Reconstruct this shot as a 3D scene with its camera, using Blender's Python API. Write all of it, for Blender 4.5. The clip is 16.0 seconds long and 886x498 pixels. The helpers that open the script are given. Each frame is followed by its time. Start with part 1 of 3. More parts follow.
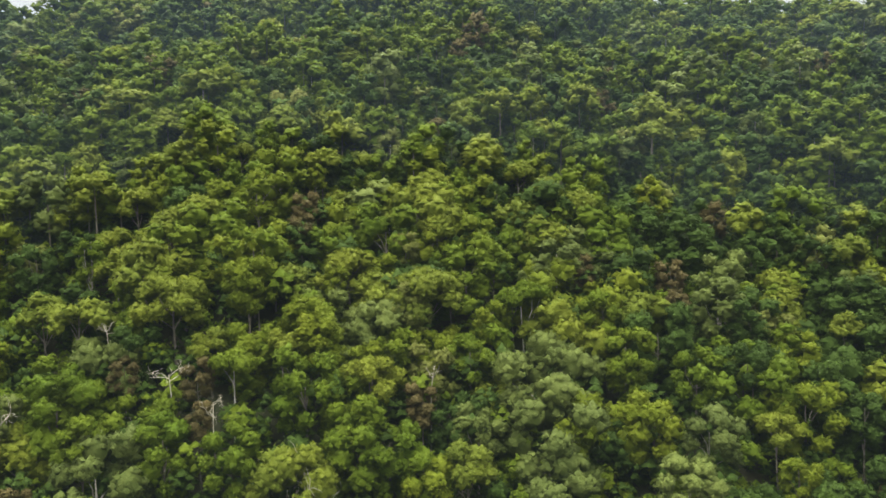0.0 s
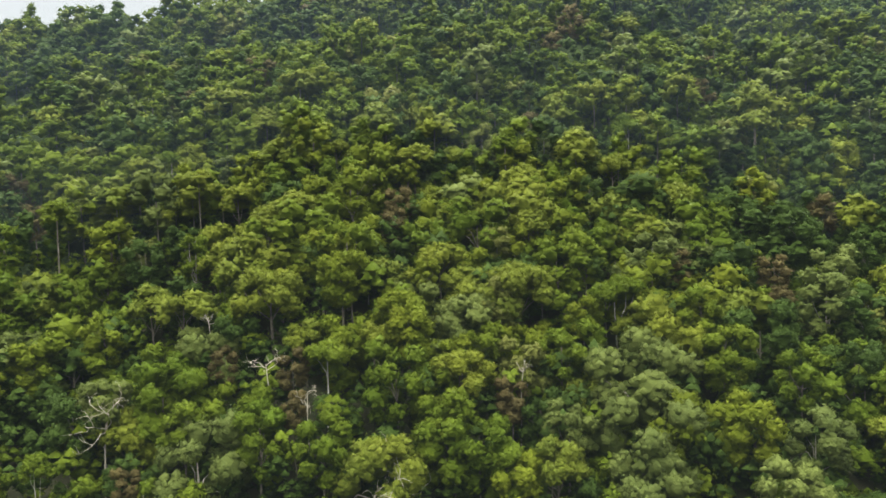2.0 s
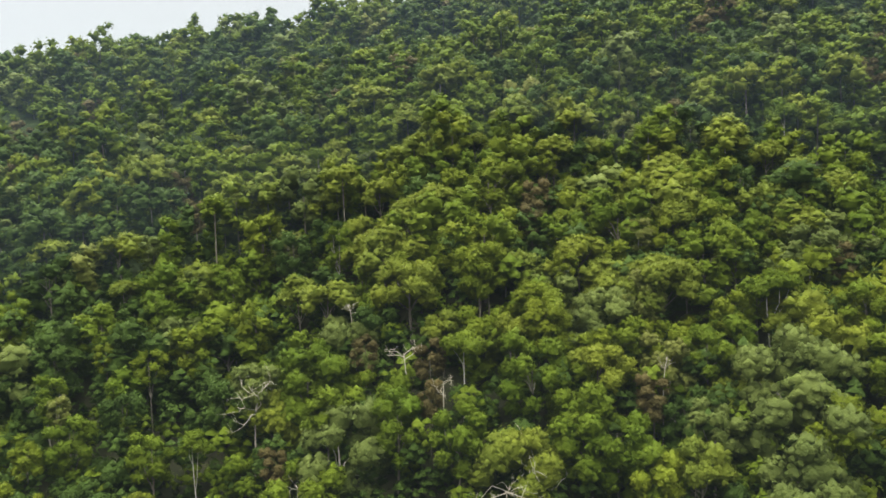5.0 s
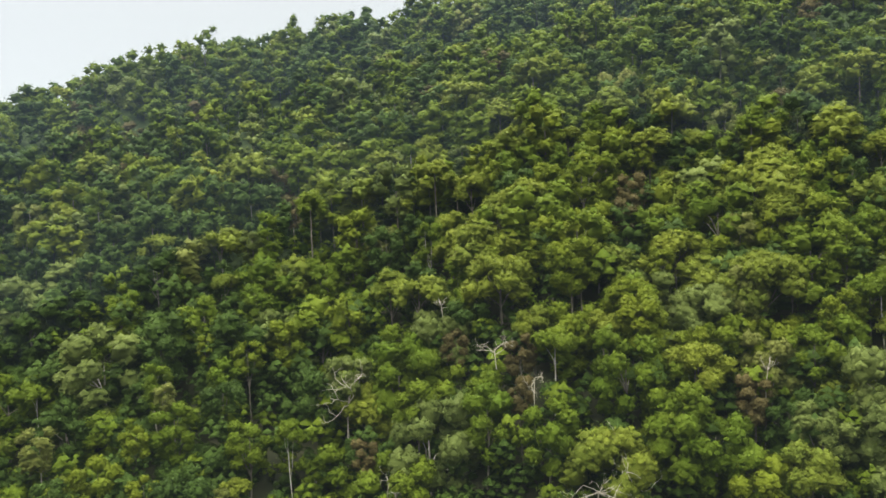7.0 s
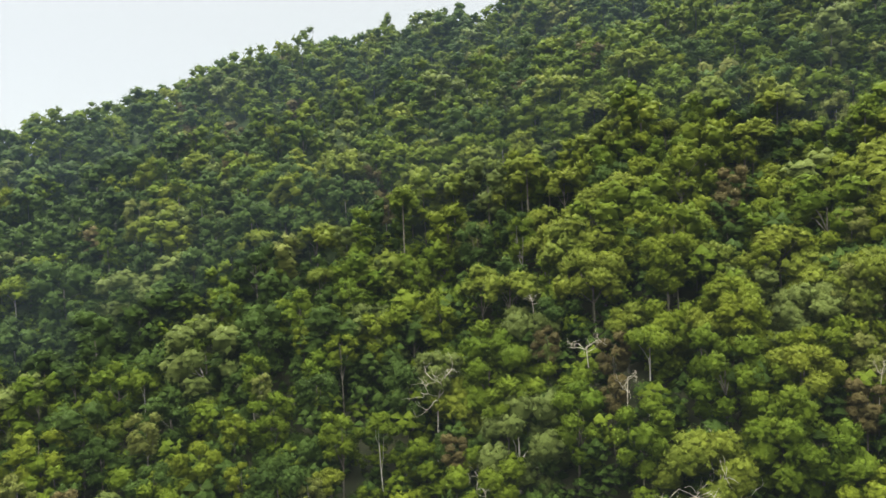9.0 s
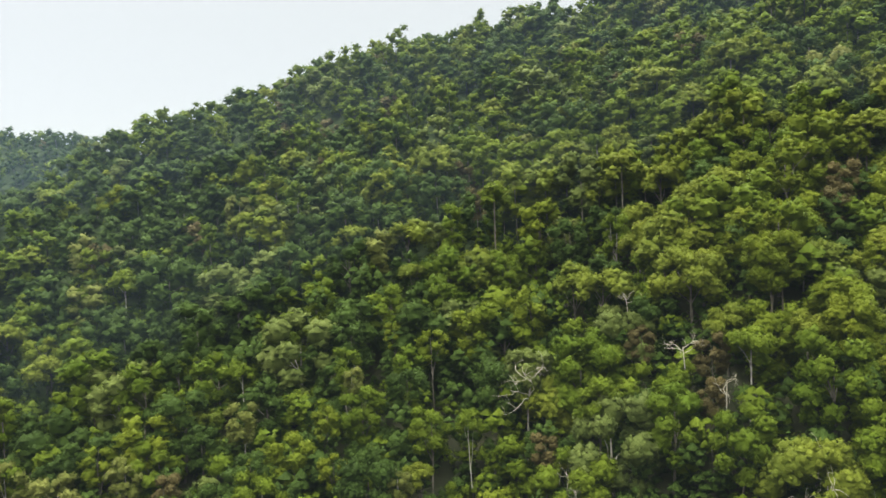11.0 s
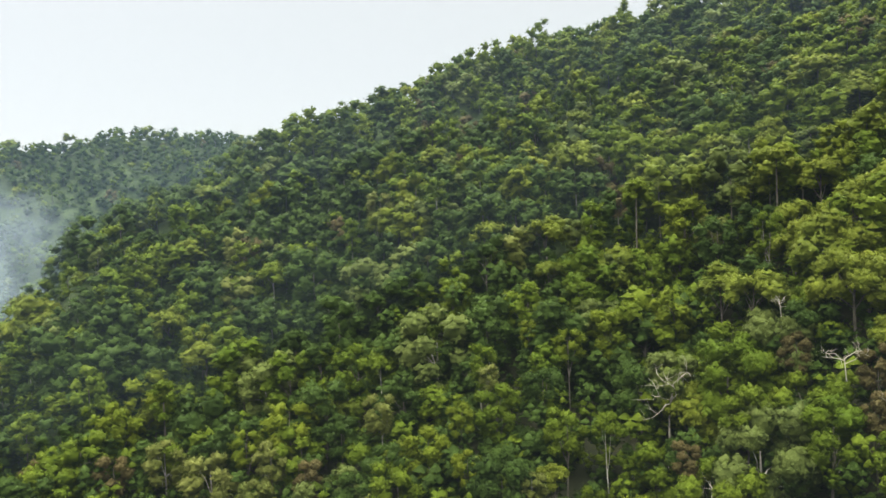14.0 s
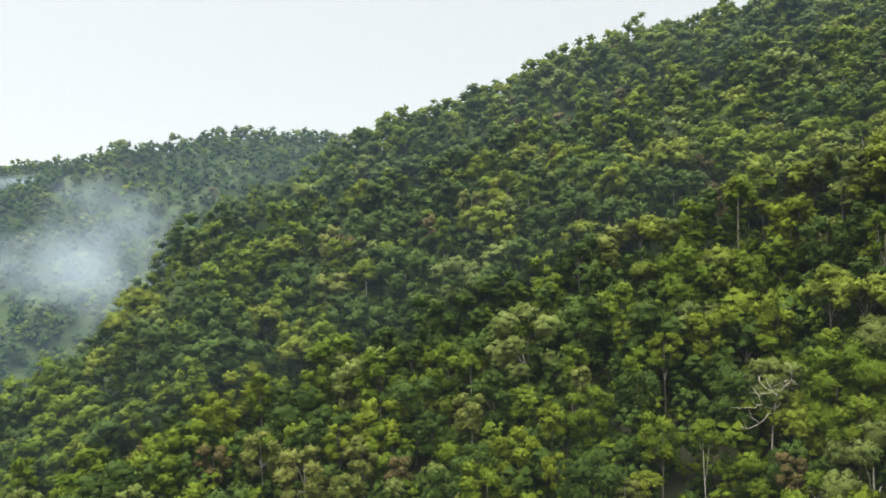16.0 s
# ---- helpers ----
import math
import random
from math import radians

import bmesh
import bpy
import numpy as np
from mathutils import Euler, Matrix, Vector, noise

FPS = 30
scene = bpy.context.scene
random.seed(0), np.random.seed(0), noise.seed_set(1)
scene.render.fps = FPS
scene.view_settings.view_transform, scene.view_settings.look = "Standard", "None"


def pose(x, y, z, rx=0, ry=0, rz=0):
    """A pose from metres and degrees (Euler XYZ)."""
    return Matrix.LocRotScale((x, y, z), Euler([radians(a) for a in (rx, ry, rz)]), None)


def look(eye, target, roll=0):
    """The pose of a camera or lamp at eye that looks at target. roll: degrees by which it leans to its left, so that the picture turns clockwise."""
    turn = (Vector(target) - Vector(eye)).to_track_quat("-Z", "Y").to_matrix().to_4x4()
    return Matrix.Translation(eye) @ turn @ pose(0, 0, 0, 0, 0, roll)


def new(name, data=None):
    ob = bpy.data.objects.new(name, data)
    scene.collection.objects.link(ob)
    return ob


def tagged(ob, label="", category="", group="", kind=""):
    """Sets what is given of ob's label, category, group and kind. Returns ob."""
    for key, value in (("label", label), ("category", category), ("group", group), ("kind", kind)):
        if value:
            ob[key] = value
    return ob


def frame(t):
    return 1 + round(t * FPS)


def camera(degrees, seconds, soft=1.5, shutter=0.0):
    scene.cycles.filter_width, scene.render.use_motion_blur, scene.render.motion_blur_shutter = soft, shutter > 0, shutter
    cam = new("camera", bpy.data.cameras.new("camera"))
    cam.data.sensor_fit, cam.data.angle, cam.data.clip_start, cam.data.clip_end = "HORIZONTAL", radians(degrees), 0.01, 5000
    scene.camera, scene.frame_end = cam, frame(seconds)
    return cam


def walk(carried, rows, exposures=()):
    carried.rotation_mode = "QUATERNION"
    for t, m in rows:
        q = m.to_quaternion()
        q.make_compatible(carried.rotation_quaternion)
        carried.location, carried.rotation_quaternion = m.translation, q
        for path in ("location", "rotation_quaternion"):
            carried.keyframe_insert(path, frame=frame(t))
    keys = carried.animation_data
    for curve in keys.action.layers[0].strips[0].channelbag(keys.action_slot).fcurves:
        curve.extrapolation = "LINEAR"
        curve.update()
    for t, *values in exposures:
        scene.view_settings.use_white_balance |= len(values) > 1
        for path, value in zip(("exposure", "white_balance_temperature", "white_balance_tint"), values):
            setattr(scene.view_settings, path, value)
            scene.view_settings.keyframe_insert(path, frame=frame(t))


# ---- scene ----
# ---- camera: a hovering pan over a wooded valley ----
EYE = 62.0          # eye height over the datum; the valley floor lies lower still
cam = camera(59.0, 16.0, soft=1.65)
ROWS = [
    (0.0, 0.00, 0.00, 0.00, -3.520, 1.242, -0.085),
    (1.0, 0.33, 0.17, -0.31, -3.503, 1.433, 3.398),
    (2.0, 0.62, 0.37, -0.61, -3.485, 1.611, 6.880),
    (3.0, 0.87, 0.62, -0.87, -3.462, 1.776, 10.357),
    (4.0, 1.07, 0.89, -1.11, -3.435, 1.928, 13.825),
    (5.0, 1.23, 1.18, -1.32, -3.407, 2.065, 17.281),
    (6.0, 1.35, 1.48, -1.51, -3.382, 2.185, 20.724),
    (7.0, 1.42, 1.80, -1.67, -3.360, 2.285, 24.152),
    (8.0, 1.44, 2.12, -1.80, -3.341, 2.362, 27.565),
    (9.0, 1.42, 2.44, -1.90, -3.324, 2.412, 30.962),
    (10.0, 1.35, 2.74, -1.97, -3.306, 2.430, 34.346),
    (11.0, 1.24, 3.04, -2.01, -3.282, 2.414, 37.718),
    (12.0, 1.07, 3.31, -2.02, -3.250, 2.365, 41.078),
    (13.0, 0.86, 3.55, -2.00, -3.209, 2.286, 44.428),
    (14.0, 0.60, 3.76, -1.95, -3.166, 2.188, 47.764),
    (15.0, 0.29, 3.93, -1.86, -3.134, 2.087, 51.081),
    (16.0, -0.07, 4.05, -1.74, -3.140, 2.011, 54.372),
]
walk(cam, [(t, pose(x, y, EYE + z, 90 + pitch, roll, yaw)) for t, x, y, z, pitch, roll, yaw in ROWS], [(0.0, 0.36), (16.0, 0.36)])

# ---- light: bright overcast sky, weak wide sun ----
world = bpy.data.worlds.new("overcast_sky")
scene.world = world
world.use_nodes = True
wn, wl = world.node_tree.nodes, world.node_tree.links
wn.clear()
SUN_EL, SUN_AZ = radians(60), radians(240)
sky = wn.new("ShaderNodeTexSky")
sky.sky_type, sky.sun_disc = "NISHITA", False
sky.air_density, sky.dust_density, sky.ozone_density = 0.5, 2.0, 0.2
sky.sun_elevation, sky.sun_rotation = SUN_EL, SUN_AZ
w_sky = wn.new("ShaderNodeBackground")
w_sky.inputs["Strength"].default_value = 0.05
wl.new(sky.outputs[0], w_sky.inputs["Color"])
# cloud cover, brighter towards the zenith as an overcast sky is
geo = wn.new("ShaderNodeTexCoord")
sep = wn.new("ShaderNodeSeparateXYZ")
wl.new(geo.outputs["Generated"], sep.inputs[0])
ramp = wn.new("ShaderNodeMapRange")
ramp.inputs["From Min"].default_value, ramp.inputs["From Max"].default_value = 0.30, 1.0
ramp.inputs["To Min"].default_value, ramp.inputs["To Max"].default_value = 0.615, 7.3
wl.new(sep.outputs["Z"], ramp.inputs["Value"])
cloud = wn.new("ShaderNodeBackground")
cloud.inputs["Color"].default_value = (1.0, 1.0, 0.90, 1)
wl.new(ramp.outputs[0], cloud.inputs["Strength"])
both = wn.new("ShaderNodeAddShader")
wl.new(w_sky.outputs[0], both.inputs[0])
wl.new(cloud.outputs[0], both.inputs[1])
wout = wn.new("ShaderNodeOutputWorld")
wl.new(both.outputs[0], wout.inputs[0])

sun_data = bpy.data.lights.new("sun", "SUN")
sun_data.energy, sun_data.angle, sun_data.color = 1.2, radians(22), (1.0, 0.96, 0.88)
sun = new("sun", sun_data)
sun_dir = Vector((math.sin(SUN_AZ) * math.cos(SUN_EL), math.cos(SUN_AZ) * math.cos(SUN_EL), math.sin(SUN_EL)))
sun.matrix_world = look(sun_dir * 400, (0, 0, 0))


# ---- materials ----
def material(name):
    m = bpy.data.materials.new(name)
    m.use_nodes = True
    m.node_tree.nodes.clear()
    return m, m.node_tree.nodes, m.node_tree.links


def mixed(n, l, fac, a, b):
    """A colour mix; a and b are colours or sockets."""
    x = n.new("ShaderNodeMix")
    x.data_type = "RGBA"
    for socket, value in ((x.inputs[0], fac), (x.inputs[6], a), (x.inputs[7], b)):
        if isinstance(value, bpy.types.NodeSocket):
            l.new(value, socket)
        elif isinstance(value, (int, float)):
            socket.default_value = value
        else:
            socket.default_value = (*value, 1)
    return x.outputs[2]


def noise_fac(n, l, scale, lo=0.35, hi=0.65, detail=3.0):
    """World-size noise, spread over 0 to 1."""
    g = n.new("ShaderNodeNewGeometry")
    t = n.new("ShaderNodeTexNoise")
    t.inputs["Scale"].default_value, t.inputs["Detail"].default_value = scale, detail
    l.new(g.outputs["Position"], t.inputs["Vector"])
    r = n.new("ShaderNodeMapRange")
    r.inputs["From Min"].default_value, r.inputs["From Max"].default_value = lo, hi
    l.new(t.outputs["Fac"], r.inputs["Value"])
    return r.outputs[0]


def leaf_material(name, dark, light, tip, glow=0.28):
    """Foliage: tone by tree, by bough and by leaf; leaves let some light through."""
    m, n, l = material(name)
    info = n.new("ShaderNodeObjectInfo")
    g = n.new("ShaderNodeNewGeometry")
    tone = n.new("ShaderNodeAttribute")
    tone.attribute_name = "tone"
    pick = n.new("ShaderNodeMath")
    pick.operation = "ADD"
    l.new(info.outputs["Random"], pick.inputs[0])
    l.new(tone.outputs["Fac"], pick.inputs[1])
    part_of = n.new("ShaderNodeMath")
    part_of.operation = "FRACT"
    l.new(pick.outputs[0], part_of.inputs[0])
    col = mixed(n, l, part_of.outputs[0], dark, light)
    col = mixed(n, l, noise_fac(n, l, 0.13, 0.38, 0.62, 1.0), mixed(n, l, 0.45, col, dark), mixed(n, l, 0.4, col, light))
    rnd = n.new("ShaderNodeMath")
    rnd.operation = "MULTIPLY"
    l.new(g.outputs["Random Per Island"], rnd.inputs[0])
    rnd.inputs[1].default_value = 0.12
    col = mixed(n, l, rnd.outputs[0], col, tip)
    col = mixed(n, l, noise_fac(n, l, 1.4, 0.3, 0.7), mixed(n, l, 0.20, col, (0.012, 0.02, 0.008)), col)
    col = mixed(n, l, noise_fac(n, l, 5.5, 0.3, 0.7), mixed(n, l, 0.22, col, (0.012, 0.02, 0.008)), col)
    d = n.new("ShaderNodeBsdfPrincipled")
    d.inputs["Roughness"].default_value = 0.62
    d.inputs["Specular IOR Level"].default_value = 0.07
    l.new(col, d.inputs["Base Color"])
    relief = n.new("ShaderNodeBump")
    relief.inputs["Strength"].default_value, relief.inputs["Distance"].default_value = 0.9, 0.2
    l.new(noise_fac(n, l, 3.6, 0.25, 0.75, 4.0), relief.inputs["Height"])
    l.new(relief.outputs[0], d.inputs["Normal"])
    tr = n.new("ShaderNodeBsdfTranslucent")
    l.new(mixed(n, l, 0.35, col, tip), tr.inputs["Color"])
    s = n.new("ShaderNodeMixShader")
    s.inputs[0].default_value = glow
    l.new(d.outputs[0], s.inputs[1])
    l.new(tr.outputs[0], s.inputs[2])
    o = n.new("ShaderNodeOutputMaterial")
    l.new(s.outputs[0], o.inputs[0])
    return m


def rough_material(name, a, b, scale, rough=0.9, bump=0.3):
    """Bark, earth, rock: two tones at two scales with fine relief."""
    m, n, l = material(name)
    col = mixed(n, l, noise_fac(n, l, scale), a, b)
    col = mixed(n, l, noise_fac(n, l, scale * 7, 0.3, 0.75), mixed(n, l, 0.4, col, (0.02, 0.018, 0.014)), col)
    d = n.new("ShaderNodeBsdfPrincipled")
    d.inputs["Roughness"].default_value = rough
    d.inputs["Specular IOR Level"].default_value = 0.2
    l.new(col, d.inputs["Base Color"])
    bm = n.new("ShaderNodeBump")
    bm.inputs["Strength"].default_value = bump
    l.new(noise_fac(n, l, scale * 5), bm.inputs["Height"])
    l.new(bm.outputs[0], d.inputs["Normal"])
    o = n.new("ShaderNodeOutputMaterial")
    l.new(d.outputs[0], o.inputs[0])
    return m


LEAF = {
    "green": leaf_material("leaf_mid_green", (0.059, 0.098, 0.003), (0.109, 0.147, 0.008), (0.164, 0.199, 0.017)),
    "dark": leaf_material("leaf_dark_green", (0.024, 0.046, 0.005), (0.051, 0.087, 0.011), (0.080, 0.116, 0.020)),
    "olive": leaf_material("leaf_olive", (0.097, 0.129, 0.014), (0.148, 0.173, 0.014), (0.211, 0.226, 0.026)),
    "yellow": leaf_material("leaf_yellow_green", (0.094, 0.130, 0.006), (0.140, 0.167, 0.009), (0.176, 0.193, 0.015)),
    "grey": leaf_material("leaf_grey_green", (0.064, 0.086, 0.018), (0.136, 0.168, 0.037), (0.170, 0.200, 0.052)),
    "rust": leaf_material("leaf_rust_brown", (0.062, 0.052, 0.018), (0.125, 0.096, 0.034), (0.165, 0.130, 0.046)),
    "cream": leaf_material("leaf_cream_flowering", (0.073, 0.093, 0.012), (0.158, 0.171, 0.036), (0.284, 0.273, 0.093)),
}
BARK = rough_material("bark_grey_brown", (0.10, 0.085, 0.065), (0.17, 0.15, 0.12), 0.9)
PALE = rough_material("bark_pale", (0.20, 0.18, 0.145), (0.30, 0.275, 0.235), 0.8)
WHITE = rough_material("bark_whitish", (0.30, 0.28, 0.23), (0.44, 0.41, 0.35), 0.8)
BLEACHED = rough_material("bleached_dead_wood", (0.30, 0.27, 0.21), (0.42, 0.38, 0.30), 0.8)
# Leaf colours darkened to hold the shade under and between crowns.
THICKET_SHADE = rough_material("leaves_painted_shade", (0.018, 0.034, 0.007), (0.040, 0.064, 0.013), 0.6, bump=0.8)
EARTH = rough_material("forest_floor", (0.022, 0.028, 0.010), (0.046, 0.046, 0.020), 0.12)
CLEARING = rough_material("bare_earth", (0.050, 0.044, 0.020), (0.080, 0.066, 0.034), 0.15)

# ---- the ground: one sheet, valley floor, a wooded hill with a falling crest, hills beyond ----
def spline(points, n):
    """A smooth curve through the points (Catmull-Rom)."""
    P = np.array(points, float)
    P = np.vstack([2 * P[0] - P[1], P, 2 * P[-1] - P[-2]])
    out = []
    for i in range(1, len(P) - 2):
        for u in np.linspace(0, 1, n, endpoint=False):
            a, b, c, d = P[i - 1:i + 3]
            out.append(0.5 * (2 * b + (c - a) * u + (2 * a - 5 * b + 4 * c - d) * u ** 2 + (3 * b - a - 3 * c + d) * u ** 3))
    return np.array(out + [P[-2]])


def polar(rows):
    """Plan points from bearing (degrees, right of north), distance and height above the eye."""
    return [(r * math.sin(radians(a)), r * math.cos(radians(a)), EYE + z) for a, r, z in rows]


CREST = spline(polar([
    (70, 275, 10.3), (45, 245, 24.5), (20, 225, 39.8), (0, 224, 50.1), (-15, 226, 47.9), (-26.4, 226, 39.6), (-29.2, 226, 39.3), (-33.8, 225, 35.1),
    (-37.7, 224, 32.1), (-41.6, 223, 28.7), (-45.5, 222, 23.5), (-49.5, 220, 18.3), (-53.3, 217, 12.9), (-57.2, 212, 6.5), (-60.1, 207, -1.2), (-63.3, 202, -6.5),
    (-67.6, 195, -11.5), (-71.5, 187, -16.3), (-75.9, 178, -21.8), (-80, 169, -26.7), (-86, 155, -36.8)]), 12)
FAR_CREST = spline(polar([
    (-40, 640, 46.1), (-57, 575, 28.8), (-60, 568, 34.5), (-61.7, 563, 38.6), (-63.3, 560, 41.1), (-65.7, 555, 41.1), (-68.4, 550, 42.4), (-70.4, 545, 37.0),
    (-71.9, 542, 32.4), (-73.4, 540, 30.1), (-75.2, 535, 31.3), (-77.2, 530, 18.2), (-79.3, 515, 10.1), (-83.3, 480, -0.9), (-90, 450, -34.0)]), 12)
LAST_CREST = spline(polar([
    (-66, 820, 13.1), (-76, 800, 33.3), (-80.4, 790, 39.9), (-83.7, 790, 32.0), (-88, 780, 22.0), (-100, 760, -11.5), (-115, 760, -41.9)]), 14)


def ridge(x, y, crest, slope, width):
    """Height of a ridge whose sides fall from its crest."""
    h = np.full(x.shape, -1e9)
    for cx, cy, cz in crest:
        d = np.sqrt((x - cx) ** 2 + (y - cy) ** 2 + width ** 2) - width
        h = np.maximum(h, cz - slope * d)
    return h


def waves(x, y):
    """Gentle ribs and gullies."""
    a = np.sin(x * 0.043 + 0.6 * np.sin(y * 0.021)) * np.cos(y * 0.018 + 0.7)
    b = np.sin(x * 0.091 - y * 0.034 + 1.3) * np.cos(y * 0.067 + x * 0.021)
    c, s = math.cos(radians(32)), math.sin(radians(32))
    u, v = (x + 36) * c + (y - 122) * s, -(x + 36) * s + (y - 122) * c
    rib = 3.0 * np.exp(-(u / 15) ** 2 - (v / 42) ** 2)
    gully = -3.0 * np.exp(-((u + 34) / 17) ** 2 - (v / 60) ** 2)
    return 2.6 * a + 1.6 * b + rib + gully


for line in (CREST, FAR_CREST, LAST_CREST):      # the crests keep their line over ribs and gullies
    line[:, 2] -= waves(line[:, 0], line[:, 1])


def height(x, y):
    """The ground's height in metres above the valley floor."""
    x, y = np.atleast_1d(np.asarray(x, float)), np.atleast_1d(np.asarray(y, float))
    hill = ridge(x, y, CREST, 0.72, 12)
    side = np.maximum(0, -0.309 * x - 0.951 * y)      # past the spur's nose the flank falls off steeply
    hill -= 19 * (1 - np.exp(-side / 9)) * np.clip((np.hypot(x, y) - 105) / 45, 0, 1)
    hill = np.maximum(hill, ridge(x, y, FAR_CREST, 0.55, 25))
    hill = np.maximum(hill, ridge(x, y, LAST_CREST, 0.5, 30))
    k = 6.0
    base = -26 + 0.6 * np.sin(x * 0.02) + 0.6 * np.cos(y * 0.023)
    low = np.maximum(hill, -200.0)
    h = np.logaddexp(low / k, base / k) * k
    return h + waves(x, y) * np.clip((h + 16) / 25, 0, 1)


def steps(fine0, fine1, step, reach):
    mid = np.arange(fine0, fine1 + 0.1, step)
    out = step * 1.25 ** np.arange(1, 40)
    out = np.cumsum(out)
    out = out[out < reach]
    return np.concatenate([fine0 - out[::-1], mid, fine1 + out])


def mesh_from(name, verts, tris, mats, index=None, smooth=False, normals=None):
    """A mesh from arrays of vertices and triangles, with its own vertex normals where given."""
    me = bpy.data.meshes.new(name)
    verts, tris = np.asarray(verts, np.float32), np.asarray(tris, np.int32)
    me.vertices.add(len(verts))
    me.vertices.foreach_set("co", verts.ravel())
    me.loops.add(tris.size)
    me.loops.foreach_set("vertex_index", tris.ravel())
    me.polygons.add(len(tris))
    me.polygons.foreach_set("loop_start", np.arange(0, tris.size, 3, dtype=np.int32))
    for m in mats:
        me.materials.append(m)
    if index is not None:
        me.polygons.foreach_set("material_index", np.asarray(index, np.int32))
    if smooth:
        me.polygons.foreach_set("use_smooth", np.ones(len(tris), bool))
    me.update(calc_edges=True)
    if normals is not None:
        me.normals_split_custom_set_from_vertices(np.asarray(normals, np.float32))
    return me


gx, gy = steps(-620, 320, 8, 3800), steps(-40, 420, 8, 3800)
GX, GY = np.meshgrid(gx, gy)
GZ = height(GX.ravel(), GY.ravel())
q = np.arange(len(gx) * len(gy)).reshape(len(gy), len(gx))
tri = np.concatenate([np.stack([q[:-1, :-1], q[:-1, 1:], q[1:, 1:]], -1).reshape(-1, 3), np.stack([q[:-1, :-1], q[1:, 1:], q[1:, :-1]], -1).reshape(-1, 3)])
ground = new("ground", mesh_from("ground", np.stack([GX.ravel(), GY.ravel(), GZ], 1), tri, [EARTH], smooth=True))
tagged(ground, "dark leaf-littered forest floor of a wooded valley and hills", "ground", kind="structure")

def patch(x, y, radius):
    """A bare clearing laid on the slope."""
    n = 28
    a = np.arange(n) * 2 * math.pi / n
    rim = radius * (1 + 0.16 * np.sin(a * 3 + 1) + 0.1 * np.cos(a * 5))
    X, Y = np.concatenate([[x], *[x + rim * k * np.cos(a) for k in (0.35, 0.7, 1.0)]]), np.concatenate([[y], *[y + rim * k * np.sin(a) for k in (0.35, 0.7, 1.0)]])
    V = np.stack([X, Y, height(X, Y) + np.concatenate([np.full(1 + 2 * n, 0.35), np.full(n, -0.4)])], 1)
    i = np.arange(n)
    j = (i + 1) % n
    F = [np.stack([np.zeros(n, int), 1 + i, 1 + j], 1)]
    for k in (0, n):
        F += [np.stack([1 + k + i, 1 + k + n + i, 1 + k + n + j], 1), np.stack([1 + k + i, 1 + k + n + j, 1 + k + j], 1)]
    ob = new("clearing", mesh_from("clearing", V, np.concatenate(F), [CLEARING], smooth=True))
    return tagged(ob, "small bare brown earth clearing among the trees", "clearing", kind="structure")


# ---- trees ----
rng = np.random.default_rng(7)
ICO_V = np.array([(0, 0, 1), *[(math.cos(a) * 0.894, math.sin(a) * 0.894, 0.447) for a in np.arange(5) * 2 * math.pi / 5],
                  *[(math.cos(a) * 0.894, math.sin(a) * 0.894, -0.447) for a in (np.arange(5) + 0.5) * 2 * math.pi / 5], (0, 0, -1)])
ICO_F = np.array([*[(0, 1 + i, 1 + (i + 1) % 5) for i in range(5)], *[(1 + i, 6 + i, 1 + (i + 1) % 5) for i in range(5)],
                  *[(1 + (i + 1) % 5, 6 + i, 6 + (i + 1) % 5) for i in range(5)], *[(6 + i, 11, 6 + (i + 1) % 5) for i in range(5)]])
OCT_V = np.array([(1, 0, 0), (0, 1, 0), (-1, 0, 0), (0, -1, 0), (0, 0, 1), (0, 0, -1)], float)
OCT_F = np.array([(0, 1, 4), (1, 2, 4), (2, 3, 4), (3, 0, 4), (1, 0, 5), (2, 1, 5), (3, 2, 5), (0, 3, 5)])


def unit(v):
    return v / (np.linalg.norm(v, axis=-1, keepdims=True) + 1e-9)


